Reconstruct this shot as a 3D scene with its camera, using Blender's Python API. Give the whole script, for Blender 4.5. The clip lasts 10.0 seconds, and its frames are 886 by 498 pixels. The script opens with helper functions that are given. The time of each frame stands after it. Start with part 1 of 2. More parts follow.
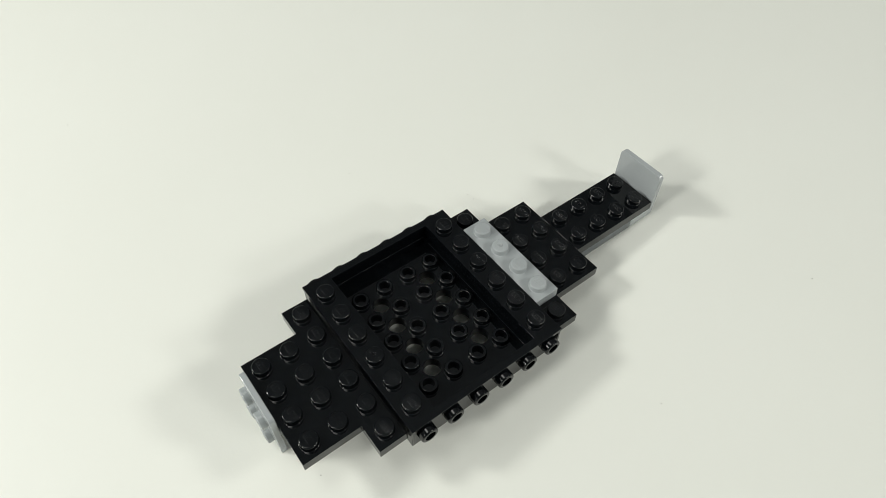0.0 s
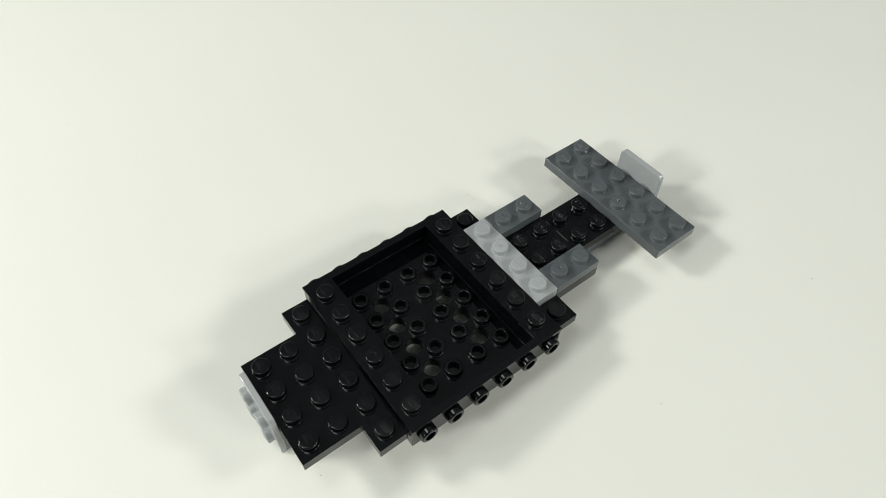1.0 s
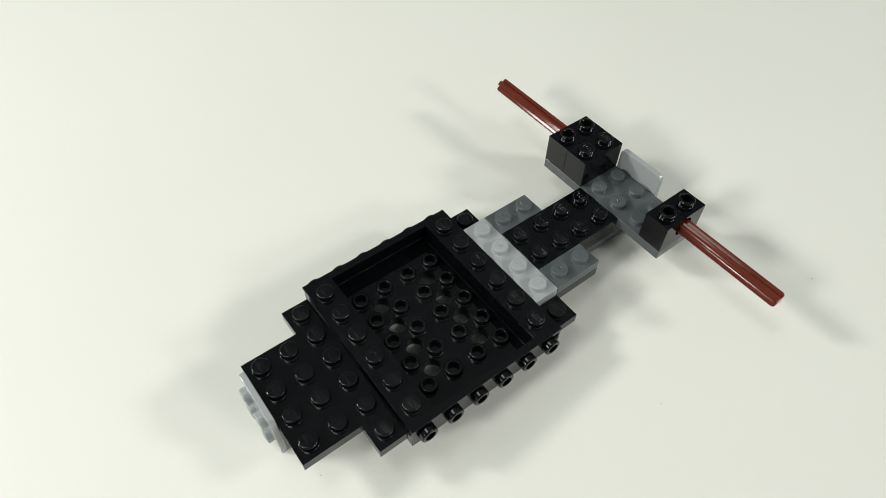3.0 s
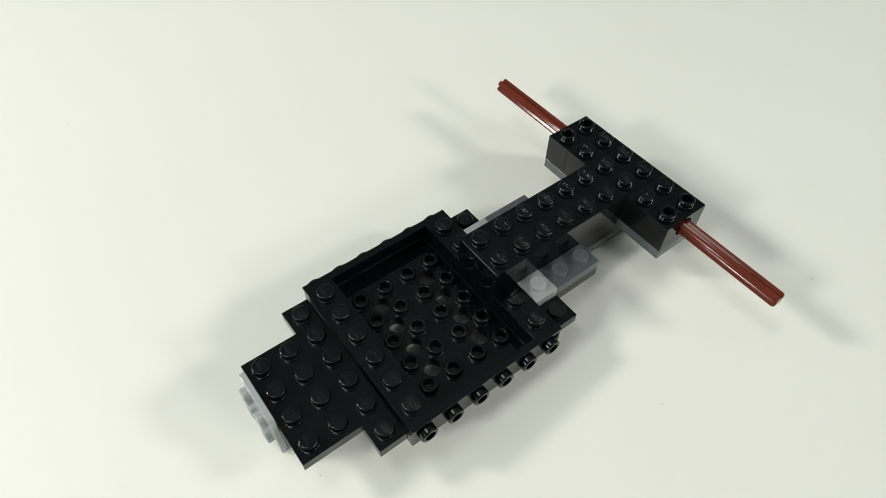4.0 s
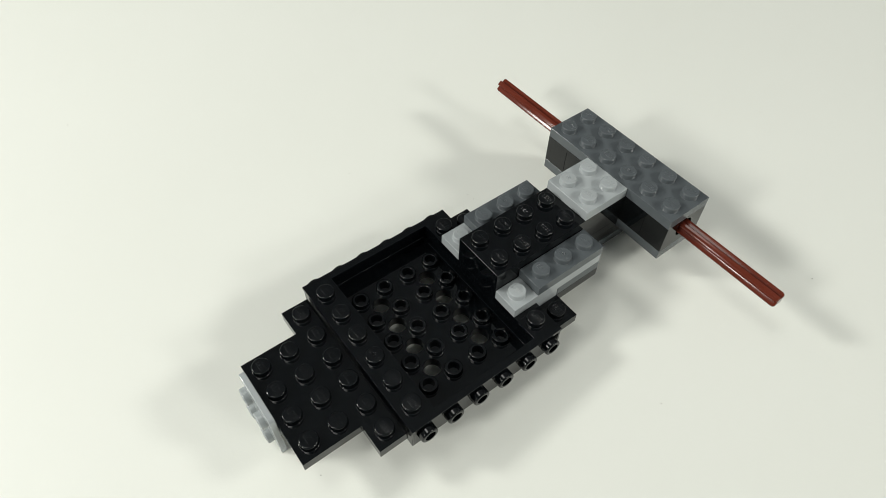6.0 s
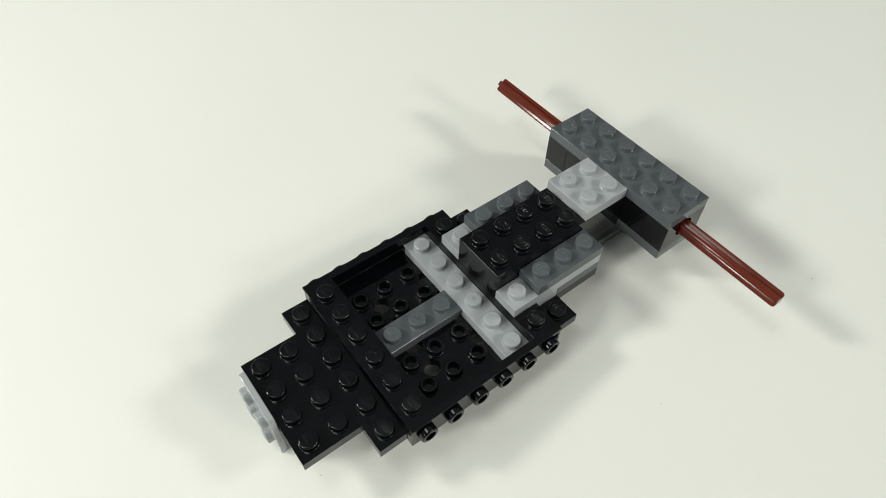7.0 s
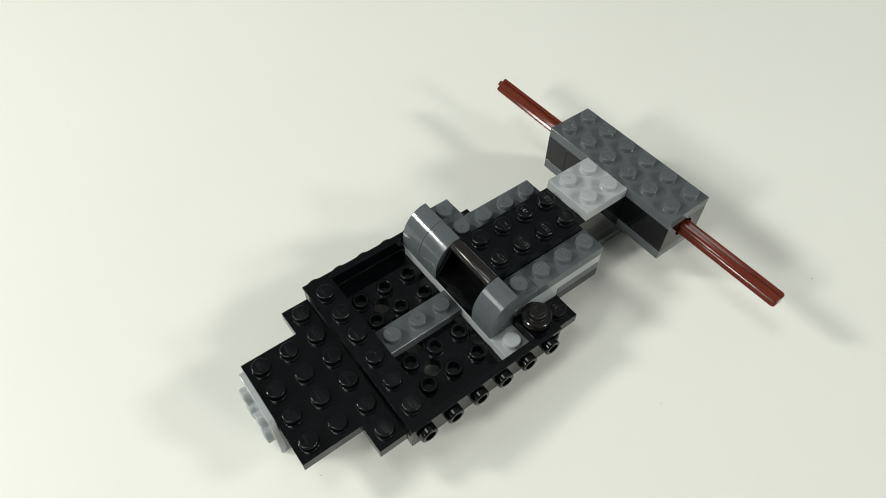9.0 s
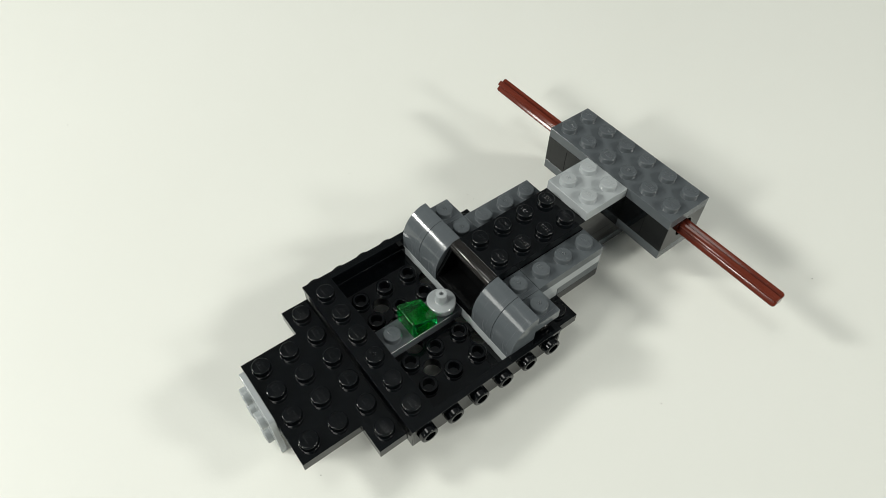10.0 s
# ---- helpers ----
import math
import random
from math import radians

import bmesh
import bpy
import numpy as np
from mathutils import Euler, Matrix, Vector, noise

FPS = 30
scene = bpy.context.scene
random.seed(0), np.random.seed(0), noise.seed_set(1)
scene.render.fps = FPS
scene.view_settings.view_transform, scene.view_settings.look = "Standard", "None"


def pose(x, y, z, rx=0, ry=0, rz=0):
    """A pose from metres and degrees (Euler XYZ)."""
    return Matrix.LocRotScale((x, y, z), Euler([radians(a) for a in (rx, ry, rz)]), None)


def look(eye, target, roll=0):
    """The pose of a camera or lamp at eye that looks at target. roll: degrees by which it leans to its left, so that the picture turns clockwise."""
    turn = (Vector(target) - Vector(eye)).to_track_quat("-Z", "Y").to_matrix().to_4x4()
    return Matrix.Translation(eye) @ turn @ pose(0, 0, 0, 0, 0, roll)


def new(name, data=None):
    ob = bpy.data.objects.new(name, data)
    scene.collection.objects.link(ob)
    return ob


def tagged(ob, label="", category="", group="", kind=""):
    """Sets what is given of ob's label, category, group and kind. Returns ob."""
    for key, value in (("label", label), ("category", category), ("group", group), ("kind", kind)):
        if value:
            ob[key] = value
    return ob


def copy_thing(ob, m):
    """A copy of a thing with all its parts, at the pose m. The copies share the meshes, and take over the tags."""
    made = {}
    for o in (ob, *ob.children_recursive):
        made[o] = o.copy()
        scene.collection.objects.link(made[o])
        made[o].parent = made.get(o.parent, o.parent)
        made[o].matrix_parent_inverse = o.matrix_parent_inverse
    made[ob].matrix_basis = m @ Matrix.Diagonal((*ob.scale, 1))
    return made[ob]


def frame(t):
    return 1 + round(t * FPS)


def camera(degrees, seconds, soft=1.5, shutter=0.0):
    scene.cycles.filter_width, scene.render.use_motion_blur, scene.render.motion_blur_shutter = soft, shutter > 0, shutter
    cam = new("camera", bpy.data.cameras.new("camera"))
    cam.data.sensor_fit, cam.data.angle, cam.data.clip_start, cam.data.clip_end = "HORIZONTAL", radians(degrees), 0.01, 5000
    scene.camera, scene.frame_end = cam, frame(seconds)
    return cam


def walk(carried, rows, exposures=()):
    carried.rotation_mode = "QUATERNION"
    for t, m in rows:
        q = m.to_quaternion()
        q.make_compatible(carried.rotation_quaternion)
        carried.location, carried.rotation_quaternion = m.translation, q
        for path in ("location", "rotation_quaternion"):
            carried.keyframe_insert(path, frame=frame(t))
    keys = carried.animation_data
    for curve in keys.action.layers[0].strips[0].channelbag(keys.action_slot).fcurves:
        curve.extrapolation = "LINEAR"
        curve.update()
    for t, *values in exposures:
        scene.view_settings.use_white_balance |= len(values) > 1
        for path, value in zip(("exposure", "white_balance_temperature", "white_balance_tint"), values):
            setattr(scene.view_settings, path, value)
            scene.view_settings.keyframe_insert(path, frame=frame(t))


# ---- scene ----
cam = camera(68.12, 10.0, soft=0.5)
VIEW = look((-0.02292, -0.10251, 0.16507), (0.04484, -0.00166, 0.0), -3.982)
walk(cam, [(0.0, VIEW), (10.0, VIEW)], [
    (0.0, -0.08, 6500, 10), (0.733, -0.08, 6500, 10), (0.767, -0.03, 6500, 10), (2.233, -0.03, 6500, 10), (2.267, 0.0, 6400, 9.0), (2.633, 0.0, 6400, 9.0), (2.667, -0.02, 6500, 10),
    (7.033, -0.02, 6500, 10), (7.067, 0.02, 6420, 9.6), (7.333, 0.02, 6420, 9.6), (7.367, -0.02, 6500, 10), (8.133, -0.02, 6500, 10), (8.167, 0.01, 6440, 9.4), (8.433, 0.01, 6440, 9.4),
    (8.467, 0.0, 6330, 7.4), (8.833, 0.0, 6330, 7.4), (8.867, -0.02, 6500, 10), (10.0, -0.03, 6500, 10)])

# ---- light: a closed room with lamps beside the table and an added fill over it ----
world = bpy.data.worlds.new("room_air")
scene.world = world
world.use_nodes = True
world.node_tree.nodes["Background"].inputs[0].default_value = (0.9, 0.95, 1.0, 1)
world.node_tree.nodes["Background"].inputs[1].default_value = 0.05


def lamp(name, eye, target, size, watts, colour):
    data = bpy.data.lights.new(name, "AREA")
    data.shape, data.size = "DISK", size
    data.energy, data.color = watts, colour
    ob = new(name, data)
    ob.matrix_world = look(eye, target)
    return ob


AIM = (0.10, 0.08, 0.0)
TONE = (0.995, 1.0, 0.94)


def beam(name, way, far, watts, size):
    w = Vector(way).normalized()
    lamp(name, Vector(AIM) + w * far, AIM, size, watts, TONE)


# a row of bulbs to each side of the camera, and a broad added fill overhead
beam("bulb_left_far", (-0.63, 0.47, 0.60), 1.0, 4.4, 0.16)
beam("bulb_left_middle", (-0.76, 0.31, 0.57), 1.2, 1.6, 0.30)
beam("bulb_left_near", (-0.85, -0.06, 0.53), 1.3, 5.8, 0.22)
beam("bulb_right_near", (0.24, -0.87, 0.42), 2.0, 8.4, 0.30)
beam("bulb_right_far", (0.60, -0.64, 0.48), 1.9, 12.0, 0.30)
beam("overhead_fill", (-0.25, 0.10, 0.96), 1.5, 2.7, 0.46)

# ---- materials ----


def nodes_of(name):
    m = bpy.data.materials.new(name)
    m.use_nodes = True
    return m, m.node_tree, m.node_tree.nodes["Principled BSDF"]


def plastic(name, colour, rough, bump=0.02, vary=0.08, dust=0.0, ior=1.47, scuffs=0.0):
    """Moulded plastic: faint flow marks, uneven gloss, fine dust."""
    m, tree, bsdf = nodes_of(name)
    add, link = tree.nodes.new, tree.links.new
    pos = add("ShaderNodeTexCoord")
    info = add("ShaderNodeObjectInfo")
    big = add("ShaderNodeTexNoise")
    big.inputs["Scale"].default_value = 90.0
    big.inputs["Detail"].default_value = 3.0
    fine = add("ShaderNodeTexNoise")
    fine.inputs["Scale"].default_value = 2600.0
    fine.inputs["Detail"].default_value = 2.0
    for n in (big, fine):
        link(pos.outputs["Object"], n.inputs["Vector"])
    mix = add("ShaderNodeMix")
    mix.data_type = "RGBA"
    mix.inputs[6].default_value = (*[c * (1 - vary) for c in colour], 1)
    mix.inputs[7].default_value = (*[c * (1 + vary) for c in colour], 1)
    link(big.outputs["Fac"], mix.inputs[0])
    tone = add("ShaderNodeHueSaturation")
    span = add("ShaderNodeMapRange")
    span.inputs[3].default_value, span.inputs[4].default_value = 0.96, 1.04
    link(info.outputs["Random"], span.inputs[0])
    link(span.outputs[0], tone.inputs["Value"])
    link(mix.outputs[2], tone.inputs["Color"])
    speck = add("ShaderNodeTexNoise")
    speck.inputs["Scale"].default_value = 1500.0
    speck.inputs["Detail"].default_value = 1.0
    link(pos.outputs["Object"], speck.inputs["Vector"])
    cut = add("ShaderNodeMapRange")
    cut.inputs[1].default_value, cut.inputs[2].default_value = 0.73, 0.78
    cut.inputs[3].default_value, cut.inputs[4].default_value = 0.0, dust
    link(speck.outputs["Fac"], cut.inputs[0])
    lint = add("ShaderNodeMix")
    lint.data_type = "RGBA"
    lint.inputs[7].default_value = (0.35, 0.34, 0.32, 1)
    link(cut.outputs[0], lint.inputs[0])
    link(tone.outputs[0], lint.inputs[6])
    link(lint.outputs[2], bsdf.inputs["Base Color"])
    gloss = add("ShaderNodeMapRange")
    gloss.inputs[1].default_value, gloss.inputs[2].default_value = 0.3, 0.7
    gloss.inputs[3].default_value, gloss.inputs[4].default_value = rough * 0.75, rough * 1.3
    link(big.outputs["Fac"], gloss.inputs[0])
    lines = add("ShaderNodeMapping")
    lines.inputs["Scale"].default_value = (160.0, 4200.0, 160.0)
    link(pos.outputs["Object"], lines.inputs["Vector"])
    hair = add("ShaderNodeTexNoise")
    hair.inputs["Scale"].default_value, hair.inputs["Detail"].default_value = 1.0, 2.0
    link(lines.outputs[0], hair.inputs["Vector"])
    rub = add("ShaderNodeMapRange")
    rub.inputs[1].default_value, rub.inputs[2].default_value = 0.60, 0.72
    rub.inputs[3].default_value, rub.inputs[4].default_value = 0.0, scuffs
    link(hair.outputs["Fac"], rub.inputs[0])
    both = add("ShaderNodeMath")
    link(gloss.outputs[0], both.inputs[0])
    link(rub.outputs[0], both.inputs[1])
    link(both.outputs[0], bsdf.inputs["Roughness"])
    relief = add("ShaderNodeBump")
    relief.inputs["Strength"].default_value = bump
    relief.inputs["Distance"].default_value = 0.0002
    link(fine.outputs["Fac"], relief.inputs["Height"])
    link(relief.outputs[0], bsdf.inputs["Normal"])
    bsdf.inputs["IOR"].default_value = ior
    return m


SATIN = plastic("satin_black_plastic", (0.0030, 0.0032, 0.0034), 0.13, ior=1.42)
BLACK = plastic("black_plastic", (0.0018, 0.0024, 0.0030), 0.045, dust=0.02, ior=1.47)
SMOKE = plastic("brownish_black_plastic", (0.010, 0.0092, 0.0086), 0.16)
# brownish base colour carries the hood bar's sheen; scuffs only roughen it
WORN_SHEEN = plastic("rubbed_black_sheen_plastic", (0.016, 0.0146, 0.0135), 0.17, ior=1.5, scuffs=0.12)
DARK = plastic("dark_grey_plastic", (0.086, 0.097, 0.104), 0.15, bump=0.03, ior=1.46)
SLEEK = plastic("polished_dark_grey_plastic", (0.092, 0.104, 0.112), 0.12, bump=0.03, scuffs=0.3)
LIGHT = plastic("light_grey_plastic", (0.350, 0.374, 0.380), 0.12, bump=0.03, ior=1.48)
BROWN = plastic("reddish_brown_plastic", (0.120, 0.0230, 0.0125), 0.14, bump=0.02, vary=0.25, ior=1.38)


def green_glass():
    m, tree, bsdf = nodes_of("clear_green_plastic")
    n = tree.nodes.new("ShaderNodeTexNoise")
    n.inputs["Scale"].default_value = 500.0
    n.inputs["Detail"].default_value = 1.0
    b = tree.nodes.new("ShaderNodeBump")
    b.inputs["Strength"].default_value, b.inputs["Distance"].default_value = 0.02, 0.0002
    tree.links.new(n.outputs["Fac"], b.inputs["Height"])
    tree.links.new(b.outputs[0], bsdf.inputs["Normal"])
    bsdf.inputs["Base Color"].default_value = (0.010, 0.80, 0.15, 1)
    bsdf.inputs["Roughness"].default_value = 0.01
    bsdf.inputs["IOR"].default_value = 1.5
    bsdf.inputs["Transmission Weight"].default_value = 0.98
    return m


GREEN = green_glass()


def sheet_white():
    m, tree, bsdf = nodes_of("white_tabletop_laminate")
    add, link = tree.nodes.new, tree.links.new
    pos = add("ShaderNodeTexCoord")
    cloud = add("ShaderNodeTexNoise")
    cloud.inputs["Scale"].default_value, cloud.inputs["Detail"].default_value = 9.0, 4.0
    grain = add("ShaderNodeTexNoise")
    grain.inputs["Scale"].default_value, grain.inputs["Detail"].default_value = 900.0, 3.0
    for n in (cloud, grain):
        link(pos.outputs["Object"], n.inputs["Vector"])
    mix = add("ShaderNodeMix")
    mix.data_type = "RGBA"
    mix.inputs[6].default_value = (0.755, 0.765, 0.705, 1)
    mix.inputs[7].default_value = (0.795, 0.805, 0.750, 1)
    link(cloud.outputs["Fac"], mix.inputs[0])
    link(mix.outputs[2], bsdf.inputs["Base Color"])
    bump = add("ShaderNodeBump")
    bump.inputs["Strength"].default_value, bump.inputs["Distance"].default_value = 0.08, 0.0003
    link(grain.outputs["Fac"], bump.inputs["Height"])
    link(bump.outputs[0], bsdf.inputs["Normal"])
    bsdf.inputs["Roughness"].default_value = 0.5
    bsdf.inputs["Specular IOR Level"].default_value = 0.3
    return m


def plain(name, colour, rough=0.8, scale=6.0):
    m, tree, bsdf = nodes_of(name)
    n = tree.nodes.new("ShaderNodeTexNoise")
    n.inputs["Scale"].default_value, n.inputs["Detail"].default_value = scale, 5.0
    mix = tree.nodes.new("ShaderNodeMix")
    mix.data_type = "RGBA"
    mix.inputs[6].default_value = (*[c * 0.93 for c in colour], 1)
    mix.inputs[7].default_value = (*[min(1, c * 1.05) for c in colour], 1)
    tree.links.new(n.outputs["Fac"], mix.inputs[0])
    tree.links.new(mix.outputs[2], bsdf.inputs["Base Color"])
    bsdf.inputs["Roughness"].default_value = rough
    return m


TABLE = sheet_white()
WALL = plain("wall_paint", (0.56, 0.58, 0.61))
FLOOR = plain("floor_boards", (0.42, 0.41, 0.40), 0.5)
CEIL = plain("ceiling_paint", (0.50, 0.53, 0.56))
METAL = plain("leg_metal", (0.5, 0.5, 0.5), 0.35)
FLECK = plain("dark_crumb", (0.46, 0.45, 0.41), 0.9, 400.0)

# ---- mesh helpers; bricks are laid out in pitches of 8 mm: u along, v across (minus y), h in mm over the deck ----
P8 = 0.008
# the vehicle leans nose down, from its rear bracket to its front bracket
LEAN = pose(0, 0, 0.01346, 0, 3.820, 0)
EDGE = 0.00011
GAP = 0.00004


def at(u, v, h):
    return Vector((u * P8, -v * P8, h * 0.001))


def link_mesh(name, bm, material, parent=None, label="", smooth=None, turned=False):
    if not turned:
        bmesh.ops.recalc_face_normals(bm, faces=bm.faces)
    me = bpy.data.meshes.new(name)
    bm.to_mesh(me)
    bm.free()
    me.materials.append(material)
    if smooth is not None:
        me.shade_smooth()
        me.set_sharp_from_angle(angle=radians(smooth))
    ob = new(name, me)
    if parent is not None:
        ob.parent = parent
    if label:
        ob["label"] = label
    return ob


def add_prism(bm, outline, axis, a, b):
    """A solid from an outline; axis 'z': outline of x, y; 'y': outline of x, z."""
    def corner(p, q):
        return (p[0], p[1], q) if axis == "z" else (p[0], q, p[1]) if axis == "y" else (q, p[0], p[1])
    low = [bm.verts.new(corner(p, a)) for p in outline]
    top = [bm.verts.new(corner(p, b)) for p in outline]
    faces = [bm.faces.new(low), bm.faces.new(top[::-1])]
    for i in range(len(outline)):
        j = (i + 1) % len(outline)
        faces.append(bm.faces.new((low[i], top[i], top[j], low[j])))
    return faces


def add_box(bm, x0, x1, y0, y1, z0, z1):
    return add_prism(bm, [(x0, y0), (x1, y0), (x1, y1), (x0, y1)], "z", z0, z1)


def soften(bm, width=EDGE, segments=2, sharper=25, above=-9.0):
    bmesh.ops.recalc_face_normals(bm, faces=bm.faces)
    edges = [e for e in bm.edges if len(e.link_faces) == 2 and e.calc_face_angle(0) > radians(sharper) and max(v.co.z for v in e.verts) > above]
    bmesh.ops.bevel(bm, geom=edges, offset=width, offset_type="OFFSET", segments=segments, profile=0.5, affect="EDGES", clamp_overlap=True)


def add_lathe(bm, profile, n=40, m=None, closed=False):
    """Turns a profile of (radius, height) round the z axis, then moves it by m."""
    rings = []
    for r, z in profile:
        if r < 1e-7:
            rings.append([bm.verts.new((0, 0, z))])
        else:
            rings.append([bm.verts.new((r * math.cos(2 * math.pi * i / n), r * math.sin(2 * math.pi * i / n), z)) for i in range(n)])
    pairs = list(zip(rings, rings[1:])) + ([(rings[-1], rings[0])] if closed else [])
    for one, two in pairs:
        for i in range(n):
            j = (i + 1) % n
            quad = [one[i % len(one)], one[j % len(one)], two[j % len(two)], two[i % len(two)]]
            quad = list(dict.fromkeys(quad))
            if len(quad) > 2:
                bm.faces.new(quad)
    if m is not None:
        bmesh.ops.transform(bm, matrix=m, verts=[v for ring in rings for v in ring])


def add_ridge(bm, x0, x1, y0, y1, z0, z1, slope=0.00004):
    """A low raised bar with sloping flanks."""
    low = [bm.verts.new(c) for c in ((x0, y0, z0), (x1, y0, z0), (x1, y1, z0), (x0, y1, z0))]
    for k, h in ((0.2, 0.55), (1.0, 0.85), (2.6, 1.0)):
        k, z = k * slope, z0 + (z1 - z0) * h
        top = [bm.verts.new(c) for c in ((x0 + k, y0 + k, z), (x1 - k, y0 + k, z), (x1 - k, y1 - k, z), (x0 + k, y1 - k, z))]
        for i in range(4):
            bm.faces.new((low[i], low[(i + 1) % 4], top[(i + 1) % 4], top[i]))
        low = top
    bm.faces.new(low)


STUD_R, STUD_H = 0.00242, 0.00175


def stud_mesh(kind):
    """One stud: 'mark' with raised bars, 'gate' with the moulding point, 'hollow' an open ring."""
    bm = bmesh.new()
    r, h, b = STUD_R, STUD_H, 0.00035
    f = 0.00019
    foot = [(r + f * 1.6, 0.00001), (r + f, 0.00001), (r + f * 0.5, f * 0.13), (r + f * 0.13, f * 0.5), (r, f)]
    outer = foot + [(r, h - b), (r - b * 0.13, h - b * 0.5), (r - b * 0.5, h - b * 0.13), (r - b, h)]
    if kind == "hollow":
        i = 0.00150
        add_lathe(bm, outer + [(i + 0.00006, h), (i, h - 0.00006), (i, 0.00012), (0, 0.00012)])
    else:
        add_lathe(bm, outer + [(r - 0.00045, h), (0, h)])
        for k in ((0, 1, 2, 3) if kind == "mark" else (0, 3)):
            x = (k - 1.5) * 0.00090
            y = (-1, 1, -1, 1)[k] * 0.00062
            add_ridge(bm, x - 0.00018, x + 0.00018, -0.00080, 0.00080, h - 0.00002, h + 0.00008)
            for s in ((y, -y) if k in (1, 2) else (y,)):
                add_ridge(bm, x + 0.00006, x + 0.00054, s - 0.00017, s + 0.00017, h - 0.00002, h + 0.00008)
        if kind == "gate":
            add_lathe(bm, [(0.00056, h - 0.00002), (0.00052, h + 0.00014), (0.00042, h + 0.00022), (0.00032, h + 0.00014), (0.00022, h - 0.0001), (0, h - 0.0001)], 16)
    bmesh.ops.recalc_face_normals(bm, faces=bm.faces)
    me = bpy.data.meshes.new("stud")
    bm.to_mesh(me)
    bm.free()
    me.shade_smooth()
    me.set_sharp_from_angle(angle=radians(38))
    return me


STUDS = {}


def stud(parent, material, x, y, z, kind="mark", turn=-90.0, tip=None):
    key = (kind, material.name)
    if key not in STUDS:
        STUDS[key] = stud_mesh(kind)
        STUDS[key].materials.append(material)
    ob = new("stud", STUDS[key])
    ob.parent = parent
    ob.matrix_basis = tip if tip is not None else pose(x, y, z, 0, 0, turn)
    return ob


def stud_grid(parent, material, us, vs, z, gate=(), kind="mark", skip=(), turn=-90.0):
    for u in us:
        for v in vs:
            if (u, v) not in skip:
                stud(parent, material, (u + 0.5) * P8, -(v + 0.5) * P8, z, "gate" if (u, v) in gate else kind, turn)


def slab(name, material, nu, nv, mm, parent=None, label="", gate=(), kind="mark", turn=-90.0):
    """A plate or brick of nu by nv pitches, mm high, its origin at the low corner (u = 0, v = 0)."""
    bm = bmesh.new()
    add_box(bm, GAP, nu * P8 - GAP, -nv * P8 + GAP, -GAP, GAP, mm * 0.001)
    soften(bm, 0.00005 if material is BLACK else 0.00017 if material is LIGHT else EDGE, 1 if material is BLACK else 3, 25, 0.001)
    if parent is None:
        ob = new(name)
        link_mesh("brick_body" if mm > 5 else "plate_body", bm, material, ob)
    else:
        ob = link_mesh(name, bm, material, parent, label)
    stud_grid(ob, material, range(nu), range(nv), mm * 0.001, gate, kind, (), turn)
    return ob


def rim_points(cx, cz, r, x0, x1, z0, z1, n=48):
    """Points of a circle and of the rectangle round it, angle by angle."""
    angles = sorted({2 * math.pi * i / n for i in range(n)} | {math.atan2(z - cz, x - cx) % (2 * math.pi) for x in (x0, x1) for z in (z0, z1)})
    inner, outer = [], []
    for a in angles:
        c, s = math.cos(a), math.sin(a)
        inner.append((cx + r * c, cz + r * s))
        reach = min(((x1 - cx) / c if c > 1e-9 else (x0 - cx) / c if c < -1e-9 else 9e9), ((z1 - cz) / s if s > 1e-9 else (z0 - cz) / s if s < -1e-9 else 9e9))
        outer.append((cx + reach * c, cz + reach * s))
    return inner, outer


def add_pierced(bm, cx, cz, radii, x0, x1, z0, z1, a, b, axis, sides=True):
    """A block with a round hole through it; radii: (at the mouth, inside, depth of the counterbore)."""
    big, small, deep = radii

    def put(p, q):
        return bm.verts.new((p[0], q, p[1]) if axis == "y" else (p[0], p[1], q))
    wide, out = rim_points(cx, cz, big, x0, x1, z0, z1)
    slim, _ = rim_points(cx, cz, small, x0, x1, z0, z1)
    step = deep if a < b else -deep
    rows = [[put(p, a) for p in out], [put(p, a) for p in wide], [put(p, a + step) for p in wide], [put(p, a + step) for p in slim],
            [put(p, b - step) for p in slim], [put(p, b - step) for p in wide], [put(p, b) for p in wide], [put(p, b) for p in out]]
    if sides:
        rows.append(rows[0])
    n = len(out)
    for one, two in zip(rows, rows[1:]):
        for i in range(n):
            j = (i + 1) % n
            bm.faces.new((one[i], one[j], two[j], two[i]))


# ---- the room and the table ----


def wall_slab(name, x0, x1, y0, y1, z0, z1, material):
    bm = bmesh.new()
    add_box(bm, x0, x1, y0, y1, z0, z1)
    return tagged(link_mesh(name, bm, material), kind="structure")


FL = -0.74
wall_slab("floor", -2.2, 2.4, -2.2, 2.2, FL - 0.1, FL, FLOOR)
wall_slab("ceiling", -2.2, 2.4, -2.2, 2.2, 1.76, 1.86, CEIL)
wall_slab("wall_north", -2.2, 2.4, 2.2, 2.3, FL - 0.1, 1.86, WALL)
wall_slab("wall_south", -2.2, 2.4, -2.3, -2.2, FL - 0.1, 1.86, WALL)
wall_slab("wall_east", 2.4, 2.5, -2.3, 2.3, FL - 0.1, 1.86, WALL)
wall_slab("wall_west", -2.3, -2.2, -2.3, 2.3, FL - 0.1, 1.86, WALL)


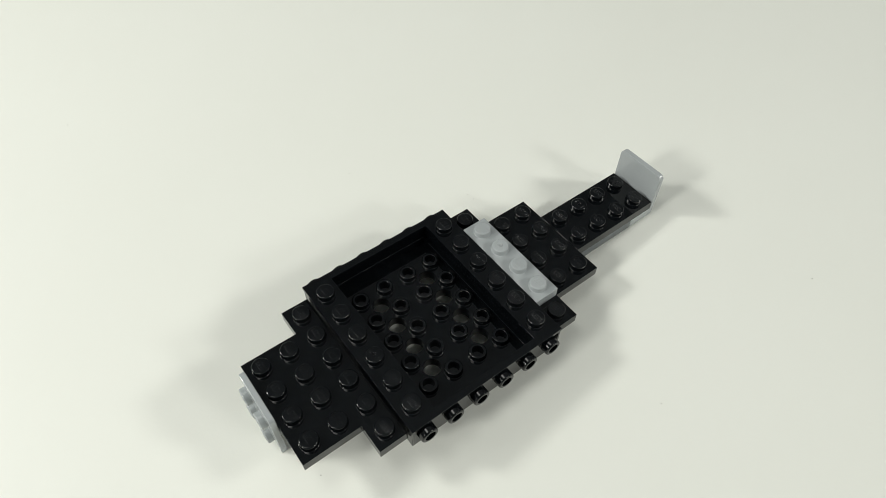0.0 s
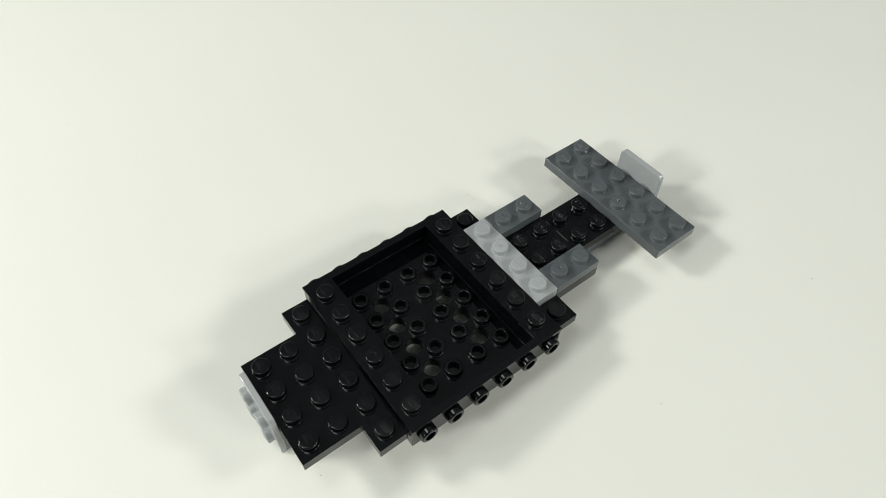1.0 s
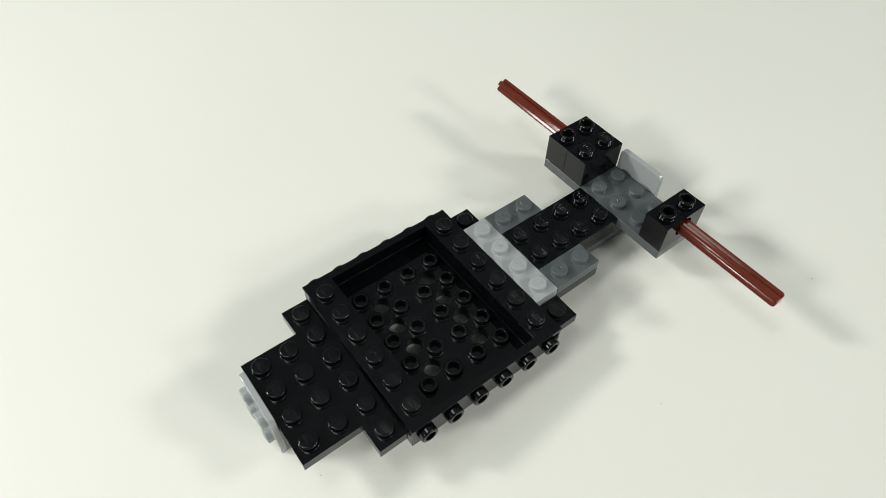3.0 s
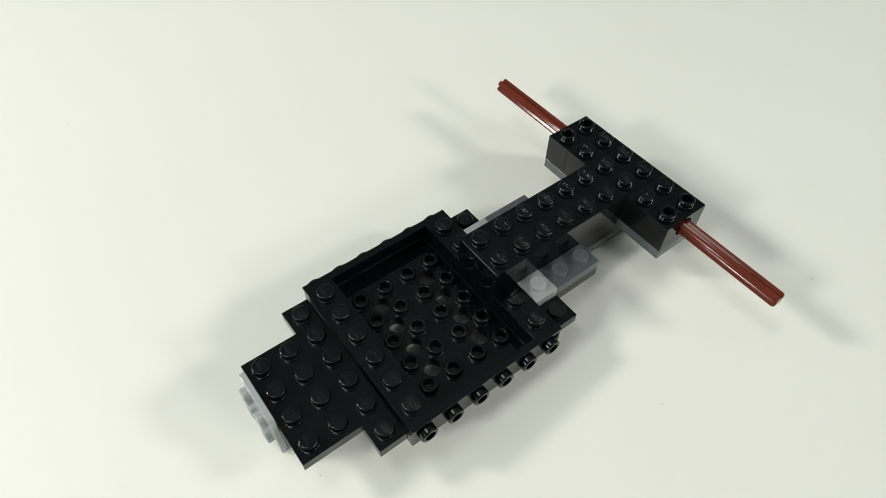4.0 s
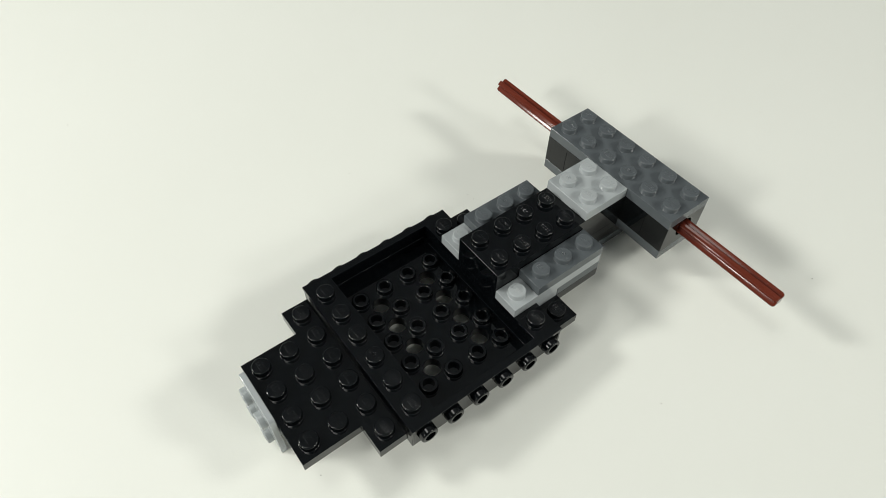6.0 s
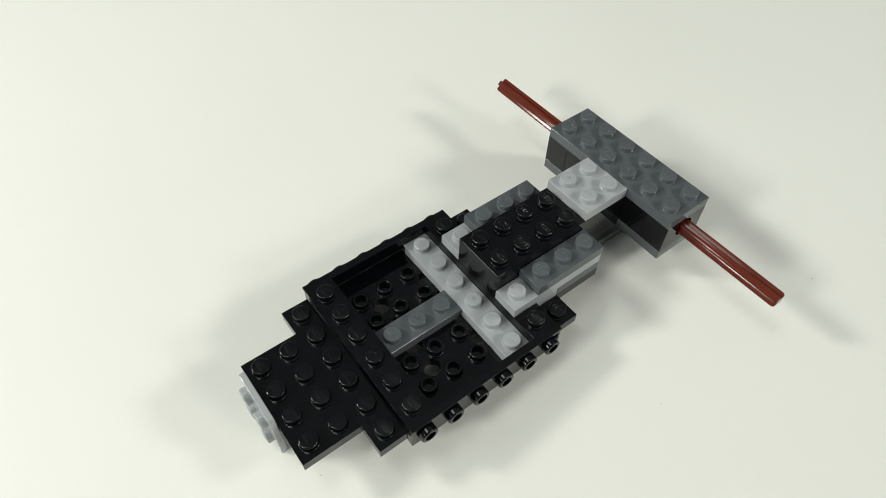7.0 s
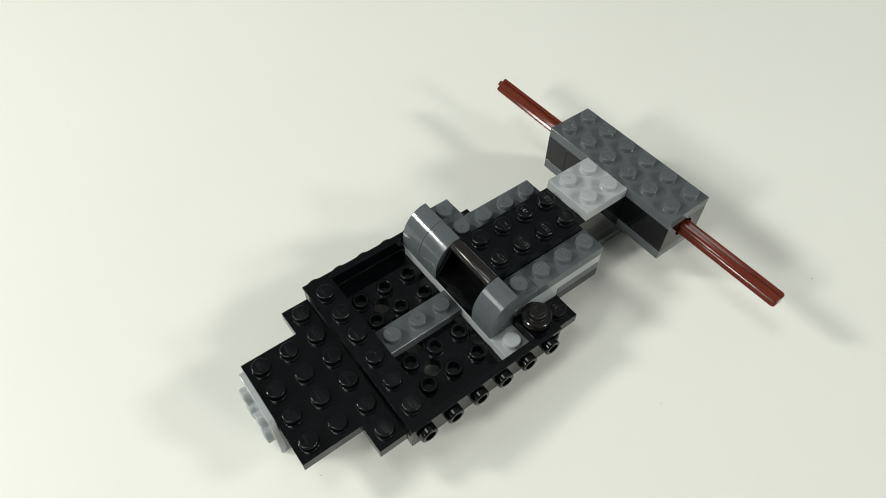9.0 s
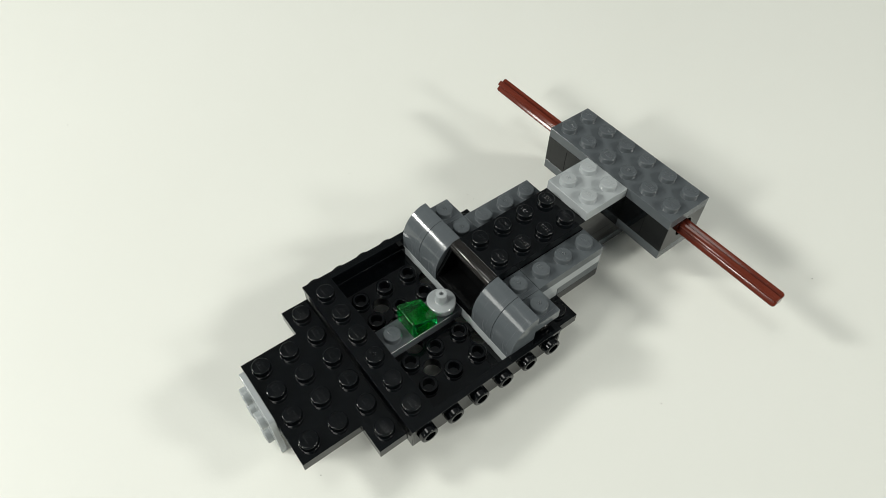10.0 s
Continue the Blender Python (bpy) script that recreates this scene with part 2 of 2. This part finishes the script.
def build_table():
    top = new("table")
    top.location = (0.15, 0.05, FL)
    tagged(top, "plain white laminate work table, clean and bare", "table")
    bm = bmesh.new()
    add_box(bm, -0.75, 0.75, -0.5, 0.5, -FL - 0.025, -FL)
    soften(bm, 0.002)
    link_mesh("tabletop", bm, TABLE, top)
    bm = bmesh.new()
    add_box(bm, -0.025, 0.025, -0.025, 0.025, 0.0, -FL - 0.025)
    soften(bm, 0.003)
    leg = link_mesh("leg", bm, METAL, top)
    leg.location = (-0.7, -0.45, 0)
    for x, y in ((0.7, -0.45), (0.7, 0.45), (-0.7, 0.45)):
        other = new("leg", leg.data)
        other.parent, other.location = top, (x, y, 0)


build_table()

# ---- the vehicle as it stands at the start ----


def outline_plate(name, corners, mm, parent, material, label):
    bm = bmesh.new()
    add_prism(bm, [(u * P8, -v * P8) for u, v in corners], "z", GAP, mm * 0.001)
    soften(bm, 0.00004, 1)
    return link_mesh(name, bm, material, parent, label)


def bracket_panel(bm, x0, x1, y0, y1, z0, z1, round_low, round_top):
    """The upright plate of a bracket, with two rounded corners."""
    r, pts = 0.0016, []
    for cy, cz, rr, a0 in ((y1, z1, round_top, 0), (y0, z1, round_top, 90), (y0, z0, round_low, 180), (y1, z0, round_low, 270)):
        if not rr:
            pts.append((cy, cz))
            continue
        ox, oz = cy - r * (1 if cy == y1 else -1), cz - r * (1 if cz == z1 else -1)
        pts += [(ox + r * math.cos(radians(a0 + s * 15)), oz + r * math.sin(radians(a0 + s * 15))) for s in range(7)]
    add_prism(bm, pts, "x", x0, x1)


def build_tray(root):
    """The six by six tray: raised rims fore and aft, a sunk floor with open studs and holes, studs on both flanks."""
    x = lambda u: u * P8
    y = lambda v: -v * P8
    z0, zf, zt = -0.0064, -0.0032, 0.0032
    bm = bmesh.new()

    def ring(grow_u, grow_v, h, hole=False):
        u0, u1, v0, v1 = (1.0, 5.0, 0.03, 5.97) if hole else (0.03 - grow_u, 5.97 + grow_u, -0.16 - grow_v, 6.16 + grow_v)
        return [bm.verts.new((x(u), y(v), h)) for u, v in ((u0, v0), (u1, v0), (u1, v1), (u0, v1))]
    loops = [ring(0.03, 0.09, zt), ring(0.03, 0.09, 0.0020), ring(0, 0, 0.0020), ring(0, 0, z0), ring(0, 0, z0, True), ring(0, 0, zt, True)]
    for one, two in zip(loops, loops[1:] + loops[:1]):
        for i in range(4):
            bm.faces.new((one[i], one[(i + 1) % 4], two[(i + 1) % 4], two[i]))
    soften(bm, 0.00020)
    frame_part = link_mesh("tray_frame", bm, BLACK, root, "glossy black tray frame with raised rims")
    bm = bmesh.new()
    add_box(bm, x(4.87), x(4.995), y(5.96), y(0.04), zf, -0.0014)
    soften(bm, 0.00014)
    link_mesh("ledge", bm, BLACK, root)
    bm = bmesh.new()
    add_box(bm, x(1.02), x(4.88), y(0.115), y(0.035), zf, -0.0004)
    soften(bm, 0.00010)
    link_mesh("ledge", bm, BLACK, root)
    # two added hidden strips that keep light off the table below the holes
    for v in (0.15, 5.65):
        bm = bmesh.new()
        add_box(bm, x(0.5), x(5.5), y(v + 0.2), y(v), -0.0094, z0 + GAP)
        soften(bm, 0.00014)
        link_mesh("keel", bm, BLACK, root)
    bm = bmesh.new()
    add_box(bm, x(0.03), x(0.11), y(6.24), y(6.165), z0 + 0.002, 0.0019)
    soften(bm, 0.00010)
    rib = link_mesh("rib", bm, BLACK, root)
    for dx, dy in ((5.86, 0), (0, 6.405), (5.86, 6.405)):
        other = new("rib", rib.data)
        other.parent, other.location = root, (x(dx), -y(dy), 0)
    bm = bmesh.new()
    us, holes = (1.0, 1.5, 2.5, 3.5, 4.5, 5.0), (1.5, 3.5)
    for a, b in zip(us, us[1:]):
        for v in range(6):
            if a in holes and 1 <= v <= 4:
                add_pierced(bm, x(a + 0.5), y(v + 0.5), (0.0025, 0.00245, 0.0002), x(a), x(b), y(v + 1), y(v), z0, zf, "z", sides=False)
            else:
                for h in (z0, zf):
                    bm.faces.new([bm.verts.new((x(p), y(q), h)) for p, q in ((a, v), (b, v), (b, v + 1), (a, v + 1))])
    bmesh.ops.remove_doubles(bm, verts=bm.verts, dist=1e-6)
    floor = link_mesh("tray_floor", bm, BLACK, root, "sunk black floor with round holes")
    stud_grid(frame_part, BLACK, (0, 5), range(6), zt, gate=((0, 3), (5, 2)))
    for u in (1, 2, 3, 4):
        for v in range(1, 6):
            stud(floor, BLACK, x(u + 0.5), y(v), zf, "hollow")
    for u in range(6):
        for v, turn in ((6.16, 90), (-0.16, -90)):
            tip = pose(x(u + 0.5), y(v), SIDE_H, turn, 0, 0)
            stud(frame_part, BLACK, 0, 0, 0, "hollow", tip=tip @ Matrix.Diagonal((1, 1, 1.42, 1)))


SIDE_H = -0.0008


def build_vehicle():
    root = new("toy_vehicle_chassis")
    root.matrix_basis = LEAN
    tagged(root, "half-built black toy brick vehicle chassis standing on the white table", "toy vehicle")
    build_tray(root)
    # tail plate, six wide at the tray and four wide behind
    tail = outline_plate("tail_plate", [(-3, 1), (-3, 5), (-1, 5), (-1, 6), (0, 6), (0, 0), (-1, 0), (-1, 1)], 3.2, root, BLACK, "stepped black studded plate")
    tail.location = (0, 0, -0.0032)
    stud_grid(tail, BLACK, (-1,), range(6), 0.0032)
    stud_grid(tail, BLACK, (-3, -2), range(1, 5), 0.0032)
    # nose plate, six wide at the tray and four wide in front
    nose = outline_plate("nose_plate", [(6, 0), (6, 6), (7, 6), (7, 5), (9, 5), (9, 1), (7, 1), (7, 0)], 3.2, root, BLACK, "stepped black studded plate")
    nose.location = (0, 0, -0.0032)
    stud_grid(nose, BLACK, (6,), (0, 5), 0.0032)
    stud_grid(nose, BLACK, (7, 8), range(1, 5), 0.0032)
    strip = slab("cross_plate", LIGHT, 1, 4, 3.2, root, "light grey plate with four studs", gate=((0, 1),))
    strip.location = (6 * P8, -1 * P8, 0)
    boom = slab("boom_plate", BLACK, 4, 2, 3.2, root, "narrow black plate with eight studs", gate=((1, 0),))
    boom.location = (9 * P8, -2 * P8, -0.0032)
    under = slab("lower_plate", DARK, 4, 2, 3.2, root, "dark grey plate under the boom")
    under.location = (8 * P8, -2 * P8, -0.0064)
    # brackets fore and aft
    bm = bmesh.new()
    add_box(bm, 12 * P8 + GAP, 13.06 * P8, -4 * P8 + GAP, -2 * P8 - GAP, -0.0064, -0.0032 - GAP)
    bracket_panel(bm, 13.05 * P8, 13.27 * P8, -4 * P8 + GAP, -2 * P8 - GAP, -0.0064, 0.0101, False, True)
    soften(bm, 0.0002)
    front = link_mesh("front_bracket", bm, LIGHT, root, "light grey upright bracket")
    for v in (2.5, 3.5):
        for h in (-0.0024, 0.0057):
            stud(front, LIGHT, 0, 0, 0, tip=pose(13.27 * P8, -v * P8, h, 0, 90, 0))
    bm = bmesh.new()
    add_box(bm, -3.01 * P8, -2 * P8, -3.42 * P8, -1.38 * P8, -0.0064, -0.0032 - GAP)
    bracket_panel(bm, -3.21 * P8, -3.01 * P8, -3.46 * P8, -1.38 * P8, -0.0152, 0.0030, False, True)
    soften(bm, 0.0002)
    rear = link_mesh("rear_bracket", bm, LIGHT, root, "light grey hanging bracket")
    for v in (1.89, 2.89):
        for h in (-0.0022, -0.0102):
            stud(rear, LIGHT, 0, 0, 0, tip=pose(-3.21 * P8, -v * P8, h, 0, -90, 0))


build_vehicle()

# ---- the parts that are added one after another: (thing, place, time at which it sits) ----
ADDED = []


def add_on(ob, u, v, h, seconds, label, category, group=""):
    tagged(ob, label, category, group)
    ADDED.append((ob, at(u, v, h), seconds))
    return ob


def pinhole_brick():
    bm = bmesh.new()
    add_pierced(bm, P8, 0.0058, (0.0031, 0.00245, 0.0008), GAP, 2 * P8 - GAP, GAP, 0.0096, -GAP, -P8 + GAP, "y")
    ob = new("pin_hole_brick")
    link_mesh("brick_body", bm, BLACK, ob)
    stud_grid(ob, BLACK, (0, 1), (0,), 0.0096, kind="hollow")
    return ob


def cross_axle(sign):
    """A cross axle five pitches long with a round stop at its inner end; it lies along y, outwards to sign."""
    bm = bmesh.new()
    r, a, c = 0.00240, 0.00085, 0.00020
    half = math.asin(a / r)
    quarter = [(r * math.cos(half * k / 4), r * math.sin(half * k / 4)) for k in range(-3, 4)]
    quarter += [(r * 0.955, a), (a + c, a), (a + c * 0.3, a + c * 0.3), (a, a + c), (a, r * 0.955)]
    pts = []
    for k in range(4):
        s, o = math.sin(math.pi / 2 * k), math.cos(math.pi / 2 * k)
        pts += [(p * o - q * s, p * s + q * o) for p, q in quarter]
    turn = radians(AXLE_TURN)
    pts = [(p * math.cos(turn) - q * math.sin(turn), p * math.sin(turn) + q * math.cos(turn)) for p, q in pts]
    rows = []
    for t, k in ((0.0012, 1.0), (0.0392, 1.0), (0.0397, 0.9), (0.0399, 0.75)):
        rows.append([bm.verts.new((p * k, t * sign, q * k)) for p, q in pts])
    for one, two in zip(rows, rows[1:]):
        for i in range(len(pts)):
            j = (i + 1) % len(pts)
            bm.faces.new((one[i], one[j], two[j], two[i]))
    bm.faces.new(rows[0])
    bm.faces.new(rows[-1])
    ob = new("cross_axle")
    link_mesh("shaft", bm, BROWN, ob, smooth=30)
    bm = bmesh.new()
    add_lathe(bm, [(0, 0), (0.0017, 0), (0.0018, 0.00012), (0.0019, 0), (0.0027, 0), (0.00285, 0.00015), (0.00285, 0.0012), (0, 0.0012)], 40, pose(0, 0, 0, -90 * sign, 0, 0))
    link_mesh("end_stop", bm, BROWN, ob, smooth=35)
    return ob


AXLE_TURN = 40.0


def round_plate(material, name, bar=False):
    bm = bmesh.new()
    b = 0.0002
    add_lathe(bm, [(0, GAP), (0.0030, GAP), (0.0030, 0.0010), (0.0039, 0.0010), (0.0040, 0.0012), (0.0040, 0.0032 - b), (0.0040 - b, 0.0032), (0, 0.0032)], 56)
    ob = new(name)
    link_mesh("plate_body", bm, material, ob, smooth=38)
    if bar:
        bm = bmesh.new()
        add_lathe(bm, [(0.0019, 0.0031), (0.00165, 0.0034), (0.00158, 0.0062), (0.0014, 0.0064), (0.0007, 0.0064), (0.0006, 0.0063), (0.0006, 0.0052), (0, 0.0052)], 36)
        link_mesh("pin", bm, material, ob, smooth=38)
    else:
        stud(ob, material, 0, 0, 0.0032, "gate")
    return ob


def curved_brick():
    """One wide, two long: a quarter round over the first pitch and a stud on the step behind it."""
    bm = bmesh.new()
    n = 22
    arc = [(P8 - P8 * math.cos(math.pi / 2 * i / n) + GAP, 0.0032 + 0.0096 * math.sin(math.pi / 2 * i / n)) for i in range(n + 1)]
    shape = [(P8 - GAP, GAP), (GAP, GAP)] + arc + [(P8 + 0.0003, 0.0128), (P8 + 0.0003, 0.0096), (2 * P8 - GAP, 0.0096), (2 * P8 - GAP, 0.0064 + GAP), (P8 - GAP, 0.0064 + GAP)]
    add_prism(bm, shape, "y", -P8 + GAP, -GAP)
    soften(bm, 0.00012, 2, 30)
    ob = new("curved_brick")
    link_mesh("brick_body", bm, SLEEK, ob, smooth=12)
    stud(ob, DARK, 1.5 * P8, -0.5 * P8, 0.0096, "gate")
    return ob


def hood():
    """A black hood two wide: sloping cheeks, a rounded bar along the top, open towards the tail."""
    bm = bmesh.new()
    cheek = [(0.0002, GAP), (P8 - GAP, GAP), (P8 - GAP, 0.0115), (0.0062, 0.0122), (0.0052, 0.0119), (0.0002, 0.0034)]
    for y0 in (-0.0011, -2 * P8 + GAP):
        add_prism(bm, cheek, "y", y0, y0 + 0.0011 - GAP)
    add_box(bm, 0.0002, 0.0012, -2 * P8 + 0.0011, -0.0011, GAP, 0.0030)
    add_box(bm, 0.0012, P8 - 0.0012, -2 * P8 + 0.0011, -0.0011, GAP, 0.0027)
    add_box(bm, P8 - 0.0012, P8 - GAP, -2 * P8 + 0.0011, -0.0011, GAP, 0.0110)
    soften(bm, 0.00018)
    ob = new("hood")
    link_mesh("hood_body", bm, SATIN, ob)
    bm = bmesh.new()
    pts = [(P8 - 2 * GAP, 0.0106), (P8 - 2 * GAP, 0.0129)]
    pts += [(0.0063 - 0.0016 * math.sin(math.pi * i / 20), 0.0113 + 0.0016 * math.cos(math.pi * i / 20)) for i in range(21)]
    add_prism(bm, pts, "y", -2 * P8 + 0.00001, -0.00001)
    soften(bm, 0.00012, 2, 60)
    link_mesh("top_bar", bm, WORN_SHEEN, ob, "polished black rounded bar", smooth=30)
    return ob


def gem():
    """A clear green wedge, hollow below, high towards the tail."""
    bm = bmesh.new()
    add_prism(bm, [(0.0001, GAP), (P8 - 0.0001, GAP), (P8 - 0.0001, 0.0031), (0.0014, 0.0062), (0.0001, 0.0062)], "y", -P8 + 0.0001, -0.0001)
    soften(bm, 0.00042, 4)
    low = add_prism(bm, [(0.0013, 0.0002), (0.0067, 0.0002), (0.0067, 0.0021), (0.0060, 0.0024), (0.0020, 0.0036), (0.0013, 0.0036)], "y", -P8 + 0.0013, -0.0013)
    bmesh.ops.recalc_face_normals(bm, faces=bm.faces)
    bmesh.ops.reverse_faces(bm, faces=low)
    ob = new("wedge_gem")
    link_mesh("gem_body", bm, GREEN, ob, turned=True)
    return ob


def build_added():
    toy = "toy brick"
    a = slab("small_plate", DARK, 2, 1, 3.2, gate=((0, 0),))
    add_on(a, 7, 1, 0, 0.1, "dark grey plate with two studs beside the boom", "toy plate", "two-stud plates")
    b = copy_thing(a, Matrix())
    add_on(b, 7, 4, 0, 0.5, "dark grey plate with two studs beside the boom", "toy plate", "two-stud plates")
    a = slab("long_plate", DARK, 2, 6, 3.2, gate=((0, 3),))
    add_on(a, 11, 0, 0, 0.8, "dark grey plate with twelve studs across the boom", "toy plate", "twelve-stud plates")
    a = slab("plate", BLACK, 4, 2, 3.2, gate=((1, 0),))
    add_on(a, 7, 2, 0, 1.2, "black plate with eight studs laid along the boom", "toy plate")
    a = pinhole_brick()
    add_on(a, 11, 0, 3.2, 1.6, "black brick with a round pin hole and two open studs", toy, "pin hole bricks")
    b = copy_thing(a, Matrix())
    add_on(b, 11, 5, 3.2, 1.9, "black brick with a round pin hole and two open studs", toy, "pin hole bricks")
    a = cross_axle(1)
    add_on(a, 12, 1, 9.0, 2.3, "reddish brown cross axle pushed through a black brick", "toy axle", "cross axles")
    a = cross_axle(-1)
    add_on(a, 12, 5, 9.0, 2.7, "reddish brown cross axle pushed through a black brick", "toy axle", "cross axles")
    a = slab("brick", BLACK, 2, 1, 9.6, gate=((0, 0),))
    add_on(a, 11, 1, 3.2, 3.05, "black brick with two studs", toy, "two-stud bricks")
    b = copy_thing(a, Matrix())
    add_on(b, 11, 4, 3.2, 3.4, "black brick with two studs", toy, "two-stud bricks")
    a = slab("long_brick", BLACK, 8, 2, 9.6, gate=((4, 0),))
    add_on(a, 5, 2, 3.2, 3.75, "long black brick with sixteen studs as the vehicle's spine", toy)
    a = slab("long_plate", DARK, 2, 6, 3.2, gate=((0, 3),))
    add_on(a, 11, 0, 12.8, 4.1, "dark grey plate with twelve studs capping the axle bricks", "toy plate", "twelve-stud plates")
    a = slab("square_plate", LIGHT, 2, 2, 3.2, gate=((0, 0),))
    add_on(a, 9, 2, 12.8, 4.5, "light grey square plate with four studs", "toy plate")
    a = slab("strip_plate", LIGHT, 4, 1, 3.2, gate=((1, 0),))
    add_on(a, 5, 1, 3.2, 4.9, "light grey plate with four studs beside the spine", "toy plate", "four-stud strips")
    b = slab("strip_plate", DARK, 3, 1, 3.2, gate=((1, 0),))
    add_on(b, 6, 1, 6.4, 5.2, "dark grey plate with three studs beside the spine", "toy plate", "three-stud strips")
    a = copy_thing(a, Matrix())
    add_on(a, 5, 4, 3.2, 5.6, "light grey plate with four studs beside the spine", "toy plate", "four-stud strips")
    c = copy_thing(b, Matrix())
    add_on(c, 6, 4, 6.4, 6.0, "dark grey plate with three studs beside the spine", "toy plate", "three-stud strips")
    c = copy_thing(b, Matrix())
    add_on(c, 1, 2.5, -3.2, 6.35, "dark grey plate with three studs on the tray floor", "toy plate", "three-stud strips")
    a = slab("strip_plate", LIGHT, 1, 6, 3.2, gate=((0, 3),), turn=0.0)
    add_on(a, 4, 0, -3.2, 6.7, "light grey plate with six studs across the tray", "toy plate")
    a = round_plate(SMOKE, "round_plate")
    add_on(a, 5.5, 0.5, 3.2, 7.1, "brownish black round plate with one stud on the rim", "toy plate", "round plates")
    b = hood()
    add_on(b, 4, 2, 0, 7.4, "glossy black open hood with a rounded top bar", toy)
    b = copy_thing(a, Matrix())
    add_on(b, 5.5, 5.5, 3.2, 7.8, "brownish black round plate with one stud on the rim", "toy plate", "round plates")
    a = curved_brick()
    for k, (v, t) in enumerate(((0, 8.2), (1, 8.5), (4, 8.9), (5, 9.3))):
        b = a if k == 0 else copy_thing(a, Matrix())
        add_on(b, 4, v, 0, t, "dark grey brick with a curved glossy front and one stud", toy, "curved bricks")
    a = round_plate(LIGHT, "pin_plate", True)
    add_on(a, 3.5, 3.0, 0, 9.6, "light grey round plate with a hollow pin", "toy plate")
    a = gem()
    add_on(a, 2, 2.5, 0, 10.0, "clear green plastic wedge gem on a grey plate", "toy gem")


build_added()


def crumbs():
    """Tiny flecks of dust on the table."""
    for x, y, r in ((-0.0217, -0.0387, 0.00022), (0.1230, -0.0786, 0.00028), (-0.0303, 0.1329, 0.00028), (0.0390, 0.0442, 0.00020), (0.1700, -0.0247, 0.00018), (0.0648, 0.0110, 0.00020), (0.0650, 0.0083, 0.00018), (0.0591, -0.0779, 0.00022), (-0.0235, 0.0305, 0.00015)):
        bm = bmesh.new()
        bmesh.ops.create_icosphere(bm, subdivisions=1, radius=r * 0.75)
        for v in bm.verts:
            v.co = v.co * random.uniform(0.7, 1.2)
            v.co.z = v.co.z * 0.5 + r * 0.4
        ob = tagged(link_mesh("crumb", bm, FLECK), "tiny dark crumb of dust on the table", "dust", "dust on the table")
        ob.location = (x, y, 0)


crumbs()


def motions():
    """Each part waits on the table outside the view and is set down at its time."""
    step = 1 / FPS
    for k, (ob, place, t) in enumerate(ADDED):
        tall = 0.0029 if ob.name.startswith("cross_axle") else 0.0
        x, y = 0.02 + 0.055 * (k % 6), -0.23 - 0.055 * (k // 6)
        wait = pose(x, y, tall, 0, 0, random.uniform(-25, 25))
        sit = LEAN @ Matrix.Translation(place)
        t0 = max(t - 2 * step, step)
        walk(ob, [(0.0, wait), (t0, wait), (t0 + step, sit), (10.0, sit)] if t0 + step < 9.99 else [(0.0, wait), (t0, wait), (10.0, sit)])


motions()
